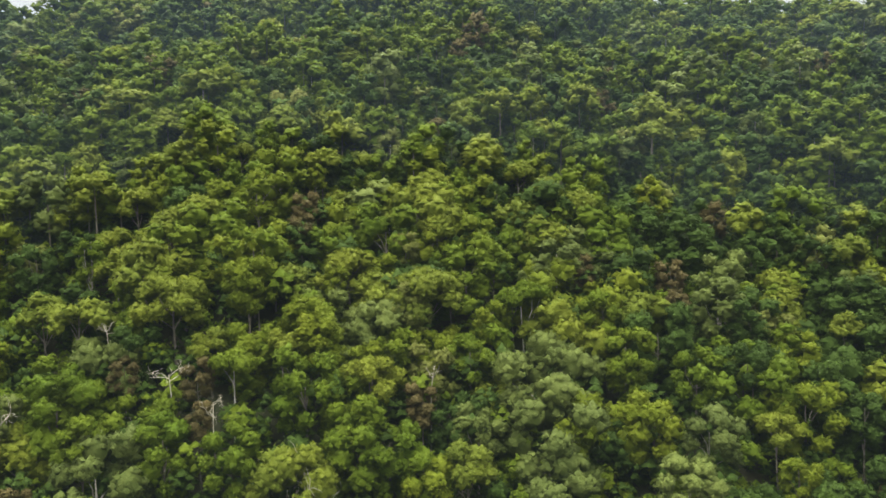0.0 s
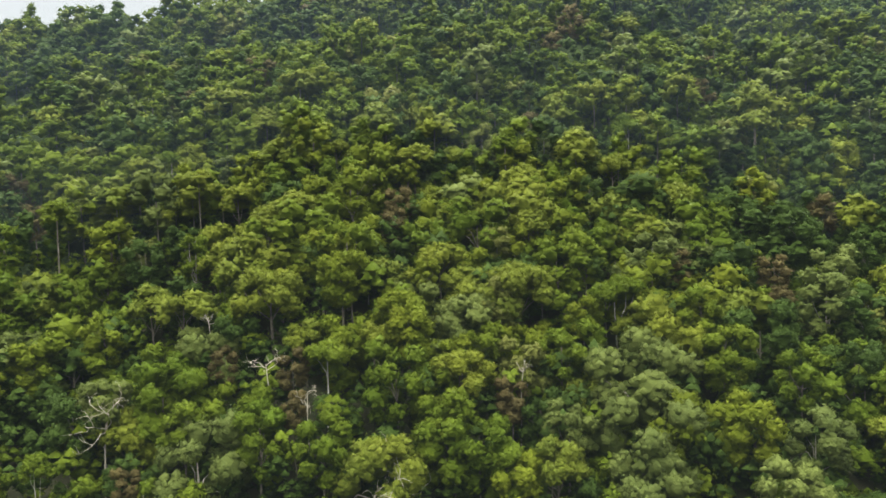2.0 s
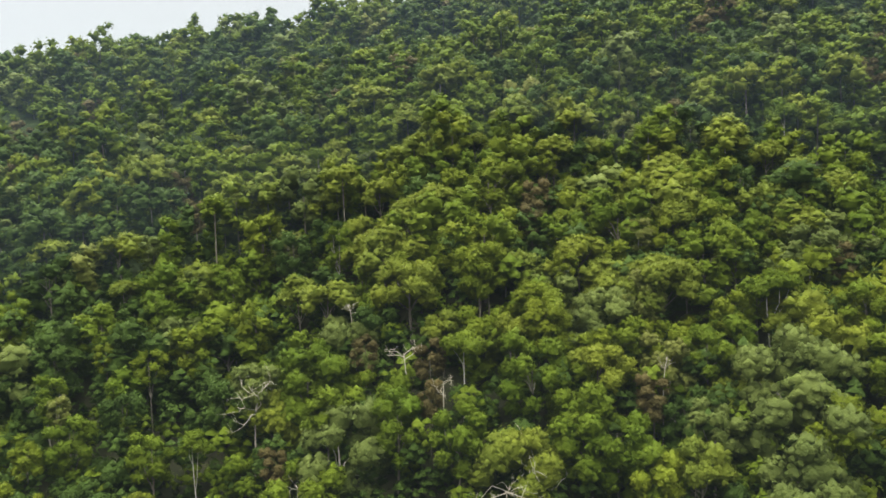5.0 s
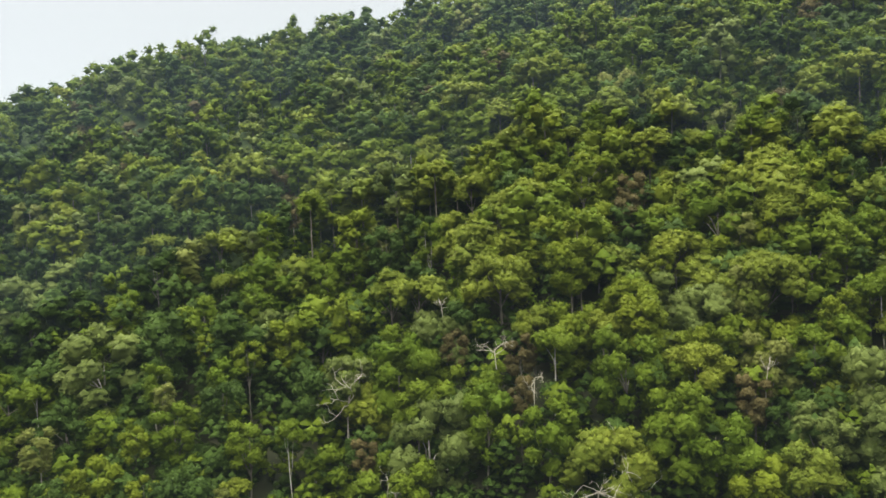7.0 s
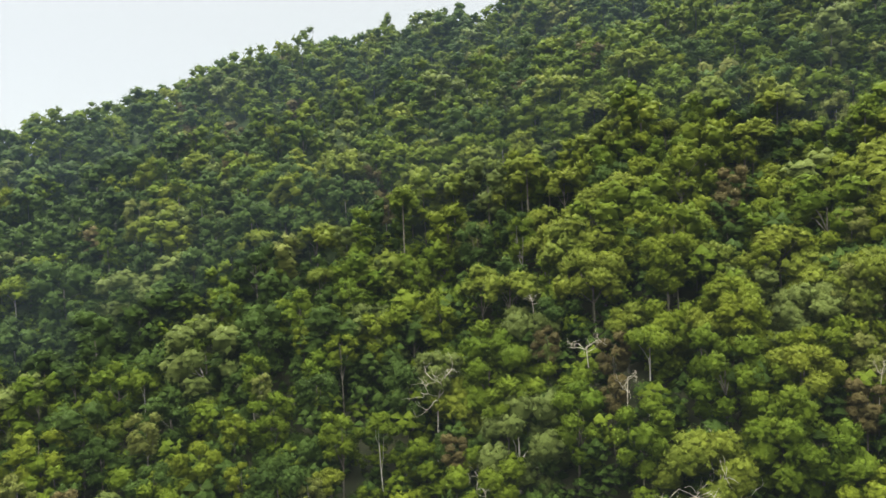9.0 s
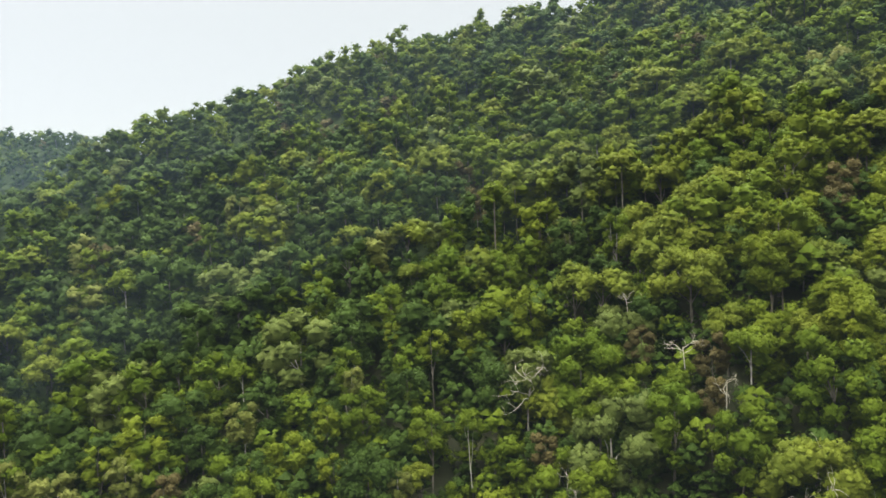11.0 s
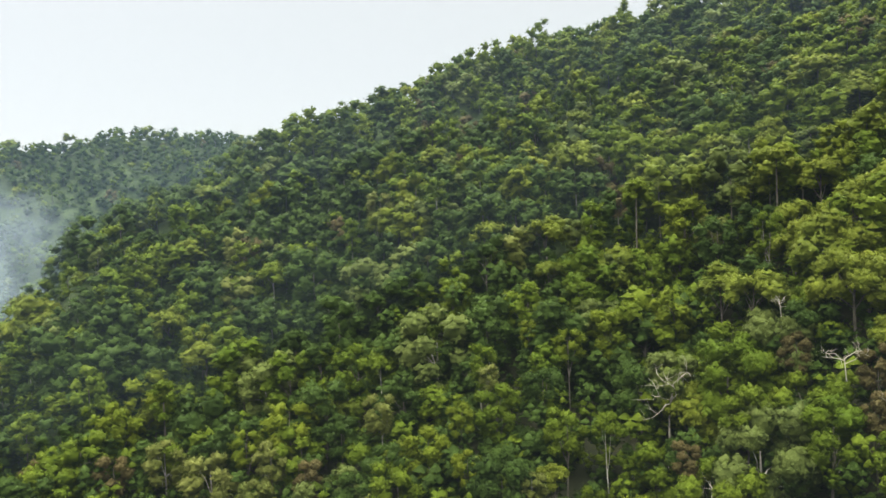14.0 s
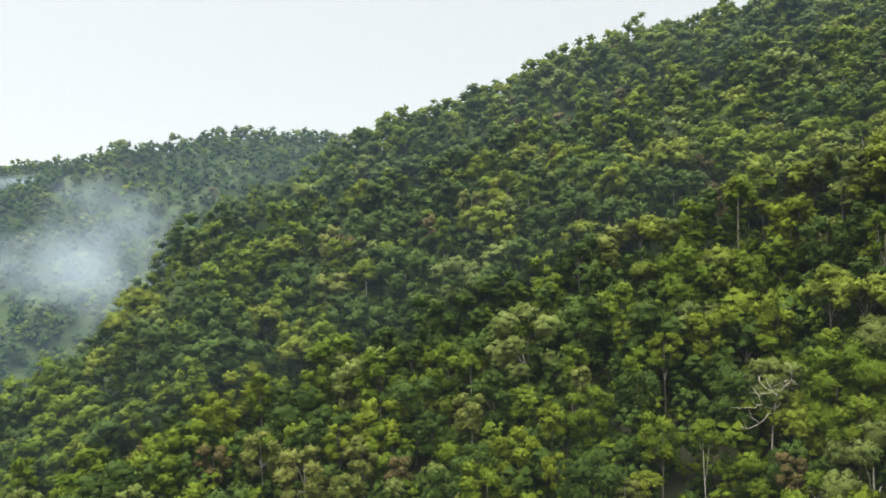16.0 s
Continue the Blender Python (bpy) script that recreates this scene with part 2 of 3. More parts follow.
def billows(shape, lobes, puffs, r):
    """The plan of a crown of unit radius, its middle at 0: a few large lobes, each swelling into leaf puffs on its outer side.
    Returns the lobes (x, y, z, radius) and the puffs (x, y, z, radius, lobe)."""
    L = []
    wide = r.uniform(0.86, 1.14, 2)
    for i in range(lobes):
        a, u = i * 2.39996 + r.uniform(-0.45, 0.45), (i + 0.5) / lobes
        if shape == "umbrella":
            rad, z, size = 0.72 * math.sqrt(u) * r.uniform(0.75, 1.1), 0.40 * (1 - u) + r.uniform(-0.35, 0.12), r.uniform(0.28, 0.44)
        elif shape == "tall":
            z = 1.15 - 2.3 * u + r.uniform(-0.1, 0.1)
            rad, size = 0.48 * math.sqrt(max(0.05, 1 - (z / 1.4) ** 2)) * r.uniform(0.7, 1.2), r.uniform(0.28, 0.44)
        else:
            z = 0.68 - 1.85 * u + r.uniform(-0.09, 0.09)
            rad, size = 0.64 * math.sqrt(max(0.04, 1 - (z / (0.95 if z > 0 else 1.35)) ** 2)) * r.uniform(0.82, 1.16), r.uniform(0.32, 0.50)
        size *= (9 / lobes) ** 0.4
        L.append((rad * math.cos(a) * wide[0], rad * math.sin(a) * wide[1], z, size))
    L = np.array(L)
    P = []
    n = int(puffs * 1.55)
    k = np.arange(n) + 0.5
    ph, th = np.arccos(1 - 2 * k / n), k * 2.39996
    ball = np.stack([np.cos(th) * np.sin(ph), np.sin(th) * np.sin(ph), np.cos(ph)], 1)
    for i, (x, y, z, size) in enumerate(L):
        out = unit(np.array((x, y, z * 0.6 + 0.40)))
        d = unit(ball[np.argsort(-(ball @ out))[:puffs]] + r.normal(0, 0.14, (puffs, 3)))
        c = d * size * r.uniform(0.66, 0.92, (puffs, 1)) * (1, 1, 0.85) + (x, y, z)
        P += [(*q, size * 1.28 / math.sqrt(puffs) * r.uniform(0.75, 1.25), i) for q in c]
    return L, np.array(P)


def foliage(plan, leaves, leaf, r, solid="oct", flat=0.86, heart=0.84):
    """A crown: the lobes' shaded hearts, lumpy puffs and leaf sprays that break their outline. Returns vertices, triangles and normals."""
    L, P = plan
    BV, BF = {"oct": (OCT_V, OCT_F), "cap": (OCT_V[:5] * (1, 1, 0.85), OCT_F[:4])}[solid]
    HV, HF = (ICO_V, ICO_F) if len(P) > 60 else (OCT_V, OCT_F)
    V, F, N, base = [], [], [], 0
    for x, y, z, size in L:
        V.append(HV * size * heart * r.uniform(0.85, 1.15, (len(HV), 1)) * (1, 1, 0.85) + (x, y, z))
        F.append(HF + base)
        N.append(unit(HV + r.normal(0, 0.25, HV.shape)))
        base += len(HV)
    for x, y, z, size, i in P:
        mid = np.array((x, y, z))
        way = unit(mid - L[int(i), :3])
        b = BV * size * r.uniform(0.70, 1.28, (len(BV), 1)) * (1, 1, flat)
        V.append(b + mid)
        F.append(BF + base)
        N.append(unit(unit(BV) + way * 0.6 + r.normal(0, 0.30, BV.shape)))
        base += len(BV)
        if leaves:
            d = unit(r.normal(0, 1, (leaves, 3)) + way * 0.9 + (0, 0, 0.25))
            c = d * size * r.uniform(0.80, 1.45, (leaves, 1)) * (1, 1, flat) + mid
            face = unit(d + r.normal(0, 0.45, (leaves, 3)))
            t1 = unit(np.cross(face, r.normal(0, 1, (leaves, 3))))
            t2 = np.cross(face, t1)
            k = leaf * r.uniform(0.6, 1.4, (leaves, 1))
            V.append(np.stack([c - t1 * k, c + t1 * k * 0.7 - t2 * k * 0.6, c + t1 * k * 0.5 + t2 * k * 0.8], 1).reshape(-1, 3))
            N.append(np.repeat(unit(d * 0.8 + way * 0.5 + r.normal(0, 0.38, (leaves, 3))), 3, axis=0))
            F.append(base + np.arange(leaves)[:, None] * 3 + (0, 1, 2))
            base += 3 * leaves
    return np.concatenate(V), np.concatenate(F), np.concatenate(N)


def tube(points, radii, sides=6):
    """A tapered limb along points."""
    P = np.array(points, float)
    n = len(P)
    T = unit(np.gradient(P, axis=0))
    A = unit(np.cross(T, (0.31, 0.87, 0.21)))
    B = np.cross(T, A)
    ang = np.arange(sides) * 2 * math.pi / sides
    ring = A[:, None] * np.cos(ang)[None, :, None] + B[:, None] * np.sin(ang)[None, :, None]
    V = (P[:, None] + ring * np.array(radii)[:, None, None]).reshape(-1, 3)
    i = np.arange(n - 1)[:, None] * sides + np.arange(sides)
    j = np.arange(n - 1)[:, None] * sides + (np.arange(sides) + 1) % sides
    F = np.concatenate([np.stack([i, j, j + sides], -1).reshape(-1, 3), np.stack([i, j + sides, i + sides], -1).reshape(-1, 3)])
    return V, F


def join(parts):
    V, F, base = [], [], 0
    for v, f in parts:
        V.append(v)
        F.append(f + base)
        base += len(v)
    return np.concatenate(V), np.concatenate(F)


def stem(R, H, zc, clumps, r, thick=0.30, limbs=6, sink=3.0):
    """Trunk with limbs that reach into the clumps. R crown radius, H height, zc the crown's middle height."""
    bend = r.uniform(-0.05, 0.05, 2) * H
    top = zc + 0.25 * R
    h = np.array([-sink, 0, 0.25 * top, 0.5 * top, 0.75 * top, top])
    line = np.stack([bend[0] * np.sin(h / top * 2.2), bend[1] * np.sin(h / top * 1.7), h], 1)
    parts = [tube(line, thick * np.array([1.35, 1.15, 0.9, 0.75, 0.55, 0.25]), 7)]
    pick = r.permutation(len(clumps))[:limbs]
    for i in pick:
        tip = np.array(clumps[i][:3]) * R + (0, 0, zc)
        s = r.uniform(0.42, 0.72)
        a = np.array([np.interp(s * top, h, line[:, 0]), np.interp(s * top, h, line[:, 1]), s * top])
        mid = (a + tip) / 2 + r.normal(0, 0.08 * R, 3) + (0, 0, 0.10 * R)
        parts.append(tube([a, (a + mid) / 2 + r.normal(0, 0.03 * R, 3), mid, tip], thick * np.array([0.5, 0.42, 0.32, 0.12]), 5))
    return join(parts)


# kinds: crown shape, colour, crown radius, height, lobes, leaf size, bark
KINDS = {
    "broadleaf": ("round", "green", 4.1, 16, 10, 0.17, BARK),
    "evergreen": ("round", "dark", 3.9, 15, 10, 0.17, BARK),
    "spreading": ("umbrella", "olive", 4.6, 16, 11, 0.17, BARK),
    "slender": ("tall", "green", 3.1, 17, 10, 0.17, PALE),
    "bright": ("round", "yellow", 3.9, 16, 10, 0.17, BARK),
    "silvery": ("round", "grey", 4.6, 17, 12, 0.15, PALE),
    "rusty": ("round", "rust", 3.2, 14, 9, 0.15, BARK),
    "flowering": ("round", "cream", 3.7, 14, 9, 0.18, PALE),
    "gum": ("umbrella", "green", 3.4, 18, 8, 0.17, WHITE),
}
LABEL = {
    "broadleaf": "mid-green broadleaf rainforest tree with a rounded billowing crown",
    "evergreen": "dark green dense evergreen tree on the wooded slope",
    "spreading": "olive-green tree with a flat spreading crown and grey trunk",
    "slender": "tall slender green tree with a pale straight trunk",
    "bright": "bright yellow-green tree in fresh leaf among darker trees",
    "silvery": "large grey-green feathery crown on a pale trunk",
    "rusty": "thin rust-brown half-bare tree among green ones",
    "gum": "tall green tree on a bare pale whitish trunk",
    "flowering": "light green tree with cream tufts of blossom",
}
VARIANTS = 4
SHAPES = {}
for kind, (shape, tone, R, H, lobes, leaf, bark) in KINDS.items():
    for v in range(VARIANTS):
        r = np.random.default_rng(100 + 17 * v + 1000 * list(KINDS).index(kind))
        zc = H - R * (1.4 if shape == "tall" else 0.62 if shape == "umbrella" else 0.95)

        def grown(n, puffs, leaves, k, solid):
            a, b, c = foliage(billows(shape, n, puffs, r), leaves, leaf * k / R, r, solid)
            return a * R + (0, 0, zc), b, c
        plan = billows(shape, lobes + 4, 18, r)
        V, F, N = foliage(plan, 9, leaf / R, r)
        MV, MF, MN = foliage(billows(shape, lobes + 3, 11, r), 6, leaf * 1.2 / R, r, "cap")
        SV, SF = stem(R, H, zc, plan[0], r, thick=0.12 if kind == "gum" else 0.12 + 0.012 * R, limbs=2 if kind == "gum" else 4)
        SHAPES[kind, v] = (mesh_from("crown", V * R, F, [LEAF[tone]], smooth=True, normals=N), mesh_from("crown", MV * R, MF, [LEAF[tone]], smooth=True, normals=MN),
                           mesh_from("trunk", SV, SF, [bark], smooth=True), grown(lobes, 7, 4, 1.5, "cap"), grown(5, 3, 3, 2.6, "cap"), grown(7, 6, 3, 1.7, "cap"), zc)


def plant(kind, variant, x, y, size=1.0, turn=0.0, top=15.0, label=""):
    """A tree of its own, so many metres tall: an empty at its foot, trunk and crown under it."""
    fine_crown, plain_crown, trunk_mesh = SHAPES[kind, variant % VARIANTS][:3]
    H, zc = KINDS[kind][3], SHAPES[kind, variant % VARIANTS][6]
    middle = top - size * (H - zc)
    tree = new(kind + "_tree")
    tree.empty_display_size = 1.0
    tree.matrix_basis = Matrix.LocRotScale((x, y, float(height(x, y)[0])), Euler((0, 0, turn)), (1, 1, 1))
    for name, me, place, scales in (("trunk", trunk_mesh, (0, 0, 0), (size, size, middle / zc)),
                                    ("crown", fine_crown if math.hypot(x, y) < 112 else plain_crown, (0, 0, middle), (size, size, size))):
        ob = new(name, me)
        ob.parent = tree
        ob.matrix_basis = Matrix.LocRotScale(place, Euler((0, 0, 0)), scales)
    return tagged(tree, label or LABEL[kind], "tree", kind + " trees on the hillside")


# the wood, tree by tree, on the slope that faces the valley
def scatter(step, x0, x1, y0, y1, r):
    nx, ny = int((x1 - x0) / step), int((y1 - y0) / (step * 0.87))
    i, j = np.meshgrid(np.arange(nx), np.arange(ny))
    x = x0 + (i + 0.5 * (j % 2)) * step
    y = y0 + j * step * 0.87
    return (x + r.uniform(-0.36, 0.36, x.shape) * step).ravel(), (y + r.uniform(-0.36, 0.36, y.shape) * step).ravel()


SPOTS = {      # trees told apart one by one: x, y, size
    "silvery": [
        (-39.3, 86.1, 1.16), (12.6, 100.7, 1.42), (13.2, 92.4, 1.26), (31.1, 90.3, 0.78), (42.7, 118.9, 0.73), (-92.3, 85.3, 1.3), (-54.5, 92.5, 0.7), (-115.3, 89.5, 1.11),
        (-116.4, 68.4, 1.04), (39.7, 113, 0.92), (12.8, 83.5, 0.94), (26.5, 84.3, 0.78), (-73.4, 107.7, 0.45), (-83.7, 110.9, 0.48), (-132.4, 19, 0.6), (-120.6, 31.7, 0.55),
        (-167.4, 58.9, 0.39),
    ],
    "broadleaf": [
        (-41, 81.3, 0.98), (-32.7, 87.9, 0.89), (-17.4, 95.7, 1.02), (-10.8, 92.5, 0.88), (-6.9, 90.3, 0.79), (-10, 90.2, 1.02), (-2.1, 87.3, 0.67), (24.2, 102.9, 0.82),
        (32.2, 99.8, 0.74), (7.3, 118, 0.73), (21.7, 109.1, 0.77), (-73.1, 79.1, 0.72), (-24.7, 86.8, 0.78), (-62.5, 80.6, 0.63), (-112.9, 70.4, 1.02), (-144.7, 67.7, 0.97),
        (3.2, 102.9, 0.7), (-67.4, 108.4, 0.49), (-82.7, 96, 0.75), (-96.1, 93.8, 0.7), (-102.3, 77, 0.86), (-120.1, 62.5, 0.7), (-113.9, 37.8, 0.82), (-157.7, 63.8, 0.87),
        (-153.2, 27.4, 0.92),
    ],
    "bright": [
        (-2.3, 86.7, 0.77), (-27.1, 106.7, 0.75), (-15.3, 110.6, 0.45), (1.1, 113.4, 0.46), (-16.9, 102.4, 0.71), (25.1, 92.7, 0.92), (44.5, 94.9, 1), (-26.7, 106.8, 0.76),
        (-18, 102.7, 0.72), (-60.4, 102.8, 0.77), (-67.5, 96.6, 0.72), (-70.9, 92.1, 0.58), (-76.1, 75, 0.46), (-16.3, 101.4, 0.74), (-25.5, 107.4, 0.75), (-105.9, 58.7, 0.62),
        (-77.2, 69.8, 0.7), (-129.3, 48.9, 0.91), (-126.3, 111.7, 0.96), (-120.8, 135.7, 0.72), (-132.3, 55.1, 0.95), (-68.6, 97.2, 0.52), (-67.5, 118.7, 0.96), (-136.3, 66, 0.73),
        (-14.6, 162.3, 0.68), (-42.9, 137.9, 0.6), (-8.6, 131.2, 0.52), (-30.8, 111.1, 0.81), (39.4, 85.3, 0.53), (-21.2, 133.2, 0.45), (-36.6, 152.4, 0.52), (20.4, 156.7, 0.47),
        (50.7, 156.7, 0.69), (-45.1, 125.5, 0.66), (-77.5, 91.2, 0.39), (-83.6, 136.8, 0.47), (-121.5, 123.8, 0.86), (-140.8, 116.2, 0.93), (-70.5, 70.6, 0.45), (-140.8, 28.8, 0.62),
        (-146.5, 81.8, 0.68), (-162.5, 95.5, 0.92),
    ],
    "rusty": [
        (-29.1, 90.8, 0.54), (-40.5, 97.5, 0.61), (-3.1, 97.5, 0.69), (20.9, 117.6, 0.66), (-21.9, 125.9, 0.71), (34, 113, 0.6), (-47.6, 84.5, 0.57), (-30.7, 95.4, 0.65),
        (-92.1, 60.7, 0.67), (-149.8, 135.4, 0.93), (-89.5, 128.2, 0.78), (-21.8, 120.3, 0.7), (-0.3, 150.4, 0.72), (33.5, 165, 0.68), (46, 133, 0.81), (34.4, 118.5, 0.71),
        (21.7, 82.3, 0.52), (-82.9, 122.5, 0.84), (-121.9, 44.4, 0.77), (-102.9, 47.3, 0.69), (-165.5, 79.9, 0.51), (-142, 129.5, 0.73),
    ],
    "spreading": [
        (-36.3, 104.8, 1.14), (-55.5, 108.3, 0.83),
        (-16.8, 85.2, 1.18), (-20.9, 99.3, 0.49), (39.6, 91.6, 0.63), (55.6, 107.2, 0.58), (-83.7, 103.3, 0.54), (-132.8, 65.2, 0.83), (-145.1, 64.4, 0.98), (-170.5, 47.9, 1.57),
        (13.7, 136.4, 0.69), (-12.9, 125.4, 0.57), (52.7, 144, 0.86), (-61.3, 135.1, 0.73), (-34, 135.5, 0.49), (-88.9, 109.9, 0.91), (-126.1, 101, 0.69),
    ],
    "flowering": [
        (-77.2, 82, 0.4), (-106.7, 53, 0.97), (-99.3, 59.2, 0.63), (-89.5, 71.5, 0.61), (-61.1, 72.8, 0.43), (-116.9, 50.6, 0.78), (-130.3, 104.9, 0.73), (-9.3, 145.2, 0.89),
        (-87, 169, 0.84), (-5.5, 120, 0.52), (-96.4, 54.7, 0.7),
    ],
    "evergreen": [
        (51.2, 94.4, 0.67), (-110.9, 89.3, 1.27), (-128, 86.9, 1.48), (-149.3, 47.1, 1.4), (-96.4, 101.6, 0.89), (-145.5, 45.4, 1.11), (9.2, 129.7, 0.5), (-21.1, 140.3, 0.77),
        (49.1, 124.4, 0.72), (-60.6, 116, 0.81), (70.9, 126.5, 0.67),
    ],
    "gum": [
        (-26.1, 94.6, 0.87), (11.5, 110.2, 0.98), (16.6, 144.1, 0.81), (-57.3, 82.6, 0.59), (-136.3, 81.7, 0.93), (-26.6, 166.3, 0.73), (-54.1, 169.7, 0.7), (-63.6, 133.5, 0.69),
        (-96.2, 77.1, 0.5),
    ],
}
GAPS = [(-26.3, 92.8), (-22, 91.8), (-3.7, 95.1), (21.1, 90.3), (37.2, 91.4), (-59.6, 117.6), (-32.6, 89.6), (-6.1, 93), (-130.8, 101.8), (-82.1, 77.1), (-63.1, 100.9), (-131.9, 90.6), (-63, 86.1), (-129.7, 87.6), (-134.1, 87.8), (-114, 74.4), (-73.9, 78.2)]
DEAD = [(-33.2, 94.0, 13.5, 2.5), (-15.1, 82.6, 13.5, 5.1), (-17.9, 81.2, 13.5, 2.7), (-27.4, 90.0, 13.5, 1.7), (-2.2, 97.8, 13.5, 1.5), (-40.0, 79.0, 13.5, 2.3), (-53.7, 90.2, 13.5, 4.1), (-43.5, 100.8, 13.5, 1.8)]
CLEARING_AT = (-164.8, 20.5)
patch(*CLEARING_AT, 8)
NAMES = list(KINDS)
SHARE = np.cumsum([0.36, 0.24, 0.15, 0.13, 0.05, 0.035, 0.01, 0.03, 0.02])
px, py = scatter(4.95, -400, 230, 20, 400, rng)
bearing, dist = np.degrees(np.arctan2(px, py)), np.hypot(px, py)
hz = height(px, py)
inside = (dist > 80) & (bearing > -100) & (bearing < 38) & (dist < 250)
shaded = np.zeros(len(px), bool)
for rows in SPOTS.values():
    for x, y, size in rows:
        far = math.hypot(x, y)
        down, side = (px * x + py * y) / far - far, (px * y - py * x) / far      # uphill is away from the valley
        room = 1.4 + 3.0 * size
        inside &= ~((np.abs(side) < room * 0.85) & (np.abs(down) < room * 0.8))
        shaded |= (np.abs(side) < room) & (down < 0) & (down > -room - 6.0 * size)
OPEN = [(x * (1 - 4.5 / math.hypot(x, y)), y * (1 - 4.5 / math.hypot(x, y))) for x, y, _ in SPOTS["gum"]]
for x, y in OPEN:
    inside &= np.hypot(px - x, py - y) > (2.6 if math.hypot(x, y) < 120 else 1.0)
for x, y, tall, reach in DEAD:
    far = math.hypot(x, y)
    down, side = (px * x + py * y) / far - far, (px * y - py * x) / far
    inside &= ~((np.abs(side) < 0.6 * reach) & (down < 1.5) & (down > -2.0))
    shaded |= (np.abs(side) < reach + 1.0) & (down < 0) & (down > -7)
for x, y in GAPS:
    inside &= np.hypot(px - x, py - y) > (4.2 if math.hypot(x, y) < 115 else 2.0)
inside &= np.hypot(px - CLEARING_AT[0], py - CLEARING_AT[1]) > 8
shaded |= np.hypot(px - CLEARING_AT[0] * 0.88, py - CLEARING_AT[1] * 0.88) < 15
crest_b, crest_r = np.degrees(np.arctan2(CREST[:, 0], CREST[:, 1]))[::-1], np.hypot(CREST[:, 0], CREST[:, 1])[::-1]
inside &= (dist < np.interp(bearing, crest_b, crest_r) + 14) | ((bearing < -66) & (dist < 225))
wood = [k for k in np.flatnonzero(inside)]
single, massed = [], []
for k in wood:
    (single if dist[k] < 136 and bearing[k] > -88 and bearing[k] < 34 else massed).append(k)


# Brightness across the slope put into the tree mix: rib lighter, flanks shaded.
RIB_LIGHT = np.cumsum([0.22, 0.01, 0.26, 0.03, 0.36, 0.11, 0.01, 0.01, 0.0])
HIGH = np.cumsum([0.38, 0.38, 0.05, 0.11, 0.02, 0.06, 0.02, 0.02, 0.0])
FLANK_SHADE = np.cumsum([0.20, 0.74, 0.06, 0.10, 0.02, 0.03, 0.015, 0.015, 0.0])


# Far-hill shade put into the mix: mostly dark evergreens.
FAR_SHADE = np.cumsum([0.12, 0.80, 0.02, 0.04, 0.0, 0.01, 0.01, 0.0, 0.0])


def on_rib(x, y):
    """How far a place lies on the lighter-coloured rib in the middle of the slope, 0 to 1."""
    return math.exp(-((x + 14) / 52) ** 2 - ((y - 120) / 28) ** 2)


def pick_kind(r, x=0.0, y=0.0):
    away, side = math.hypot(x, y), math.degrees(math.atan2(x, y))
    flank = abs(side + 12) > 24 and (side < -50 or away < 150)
    share = RIB_LIGHT if r.random() < on_rib(x, y) else FAR_SHADE if away > 300 else FLANK_SHADE if flank else HIGH if away > 160 else SHARE
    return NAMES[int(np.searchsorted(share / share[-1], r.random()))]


SIZE = np.where(shaded, 0.78, 1.0) * np.clip(rng.lognormal(-0.04, 0.24, len(px)), 0.55, 1.5)
SIZE *= np.where(dist < 112, 1.22, 1.08)
TOP = np.where(shaded, 0.72, 1.0) * rng.uniform(9.5, 14.0, len(px)) + 1.5 * (SIZE - 1)
for k in single:
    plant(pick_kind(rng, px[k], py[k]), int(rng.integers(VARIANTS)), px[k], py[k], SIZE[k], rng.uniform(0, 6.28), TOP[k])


for kind, rows in SPOTS.items():
    for i, (x, y, size) in enumerate(rows):
        plant(kind, i, x, y, size * 1.15, i * 1.7, (9.8 if kind in ("rusty", "spreading") else 11.2) + 0.6 * KINDS[kind][2] * size)


def dead_limbs(base, way, length, thick, depth, r):
    """Bare crooked limbs, forking."""
    pts, d = [base], unit(np.array(way, float))
    for _ in range(4):
        d = unit(d + r.normal(0, 0.34, 3) + (0, 0, 0.05))
        pts.append(pts[-1] + d * length / 4)
    out = [tube(pts, thick * np.array([1.0, 0.88, 0.76, 0.64, 0.5]), 5)]
    if depth:
        for k in range(int(r.integers(2, 4))):
            at = pts[int(r.integers(2, 5))]
            out += dead_limbs(at, d + r.normal(0, 0.75, 3), length * r.uniform(0.5, 0.75), thick * 0.55, depth - 1, r)
    return out


def dead_tree(x, y, tall, reach, stems, label, seed):
    """A bleached leafless tree: trunk, and each main limb with its forks."""
    r = np.random.default_rng(seed)
    tree = new("dead_tree")
    tree.empty_display_size = 1.0
    tree.location = (x, y, float(height(x, y)[0]))
    bough = 0.022 + 0.011 * reach
    fork = np.array((r.uniform(-0.6, 0.6), r.uniform(-0.6, 0.6), tall - 0.8 * reach))
    parts = [("trunk", tube([(0, 0, -2), (0.2, 0, tall * 0.3), fork * (0.6, 0.6, 0.8), fork], np.array([1.9, 1.6, 1.3, 1.1]) * bough, 7))]
    for k in range(stems):
        a = k * 6.283 / stems + r.uniform(-0.5, 0.5)
        start = fork - (0, 0, r.uniform(0, 0.35) * reach)
        parts.append(("limb", join(dead_limbs(start, (math.cos(a), math.sin(a), r.uniform(0.25, 0.95)), reach * r.uniform(0.75, 1.1), bough, 2, r))))
    for name, (v, f) in parts:
        ob = new(name, mesh_from(name, v, f, [BLEACHED], smooth=True))
        ob.parent = tree
    return tagged(tree, label, "tree", "dead trees on the hillside")


for i, (x, y, tall, reach) in enumerate(DEAD):
    dead_tree(x, y, tall - 0.6, reach, 4, "bleached dead tree with bare crooked limbs above the canopy", 60 + i)


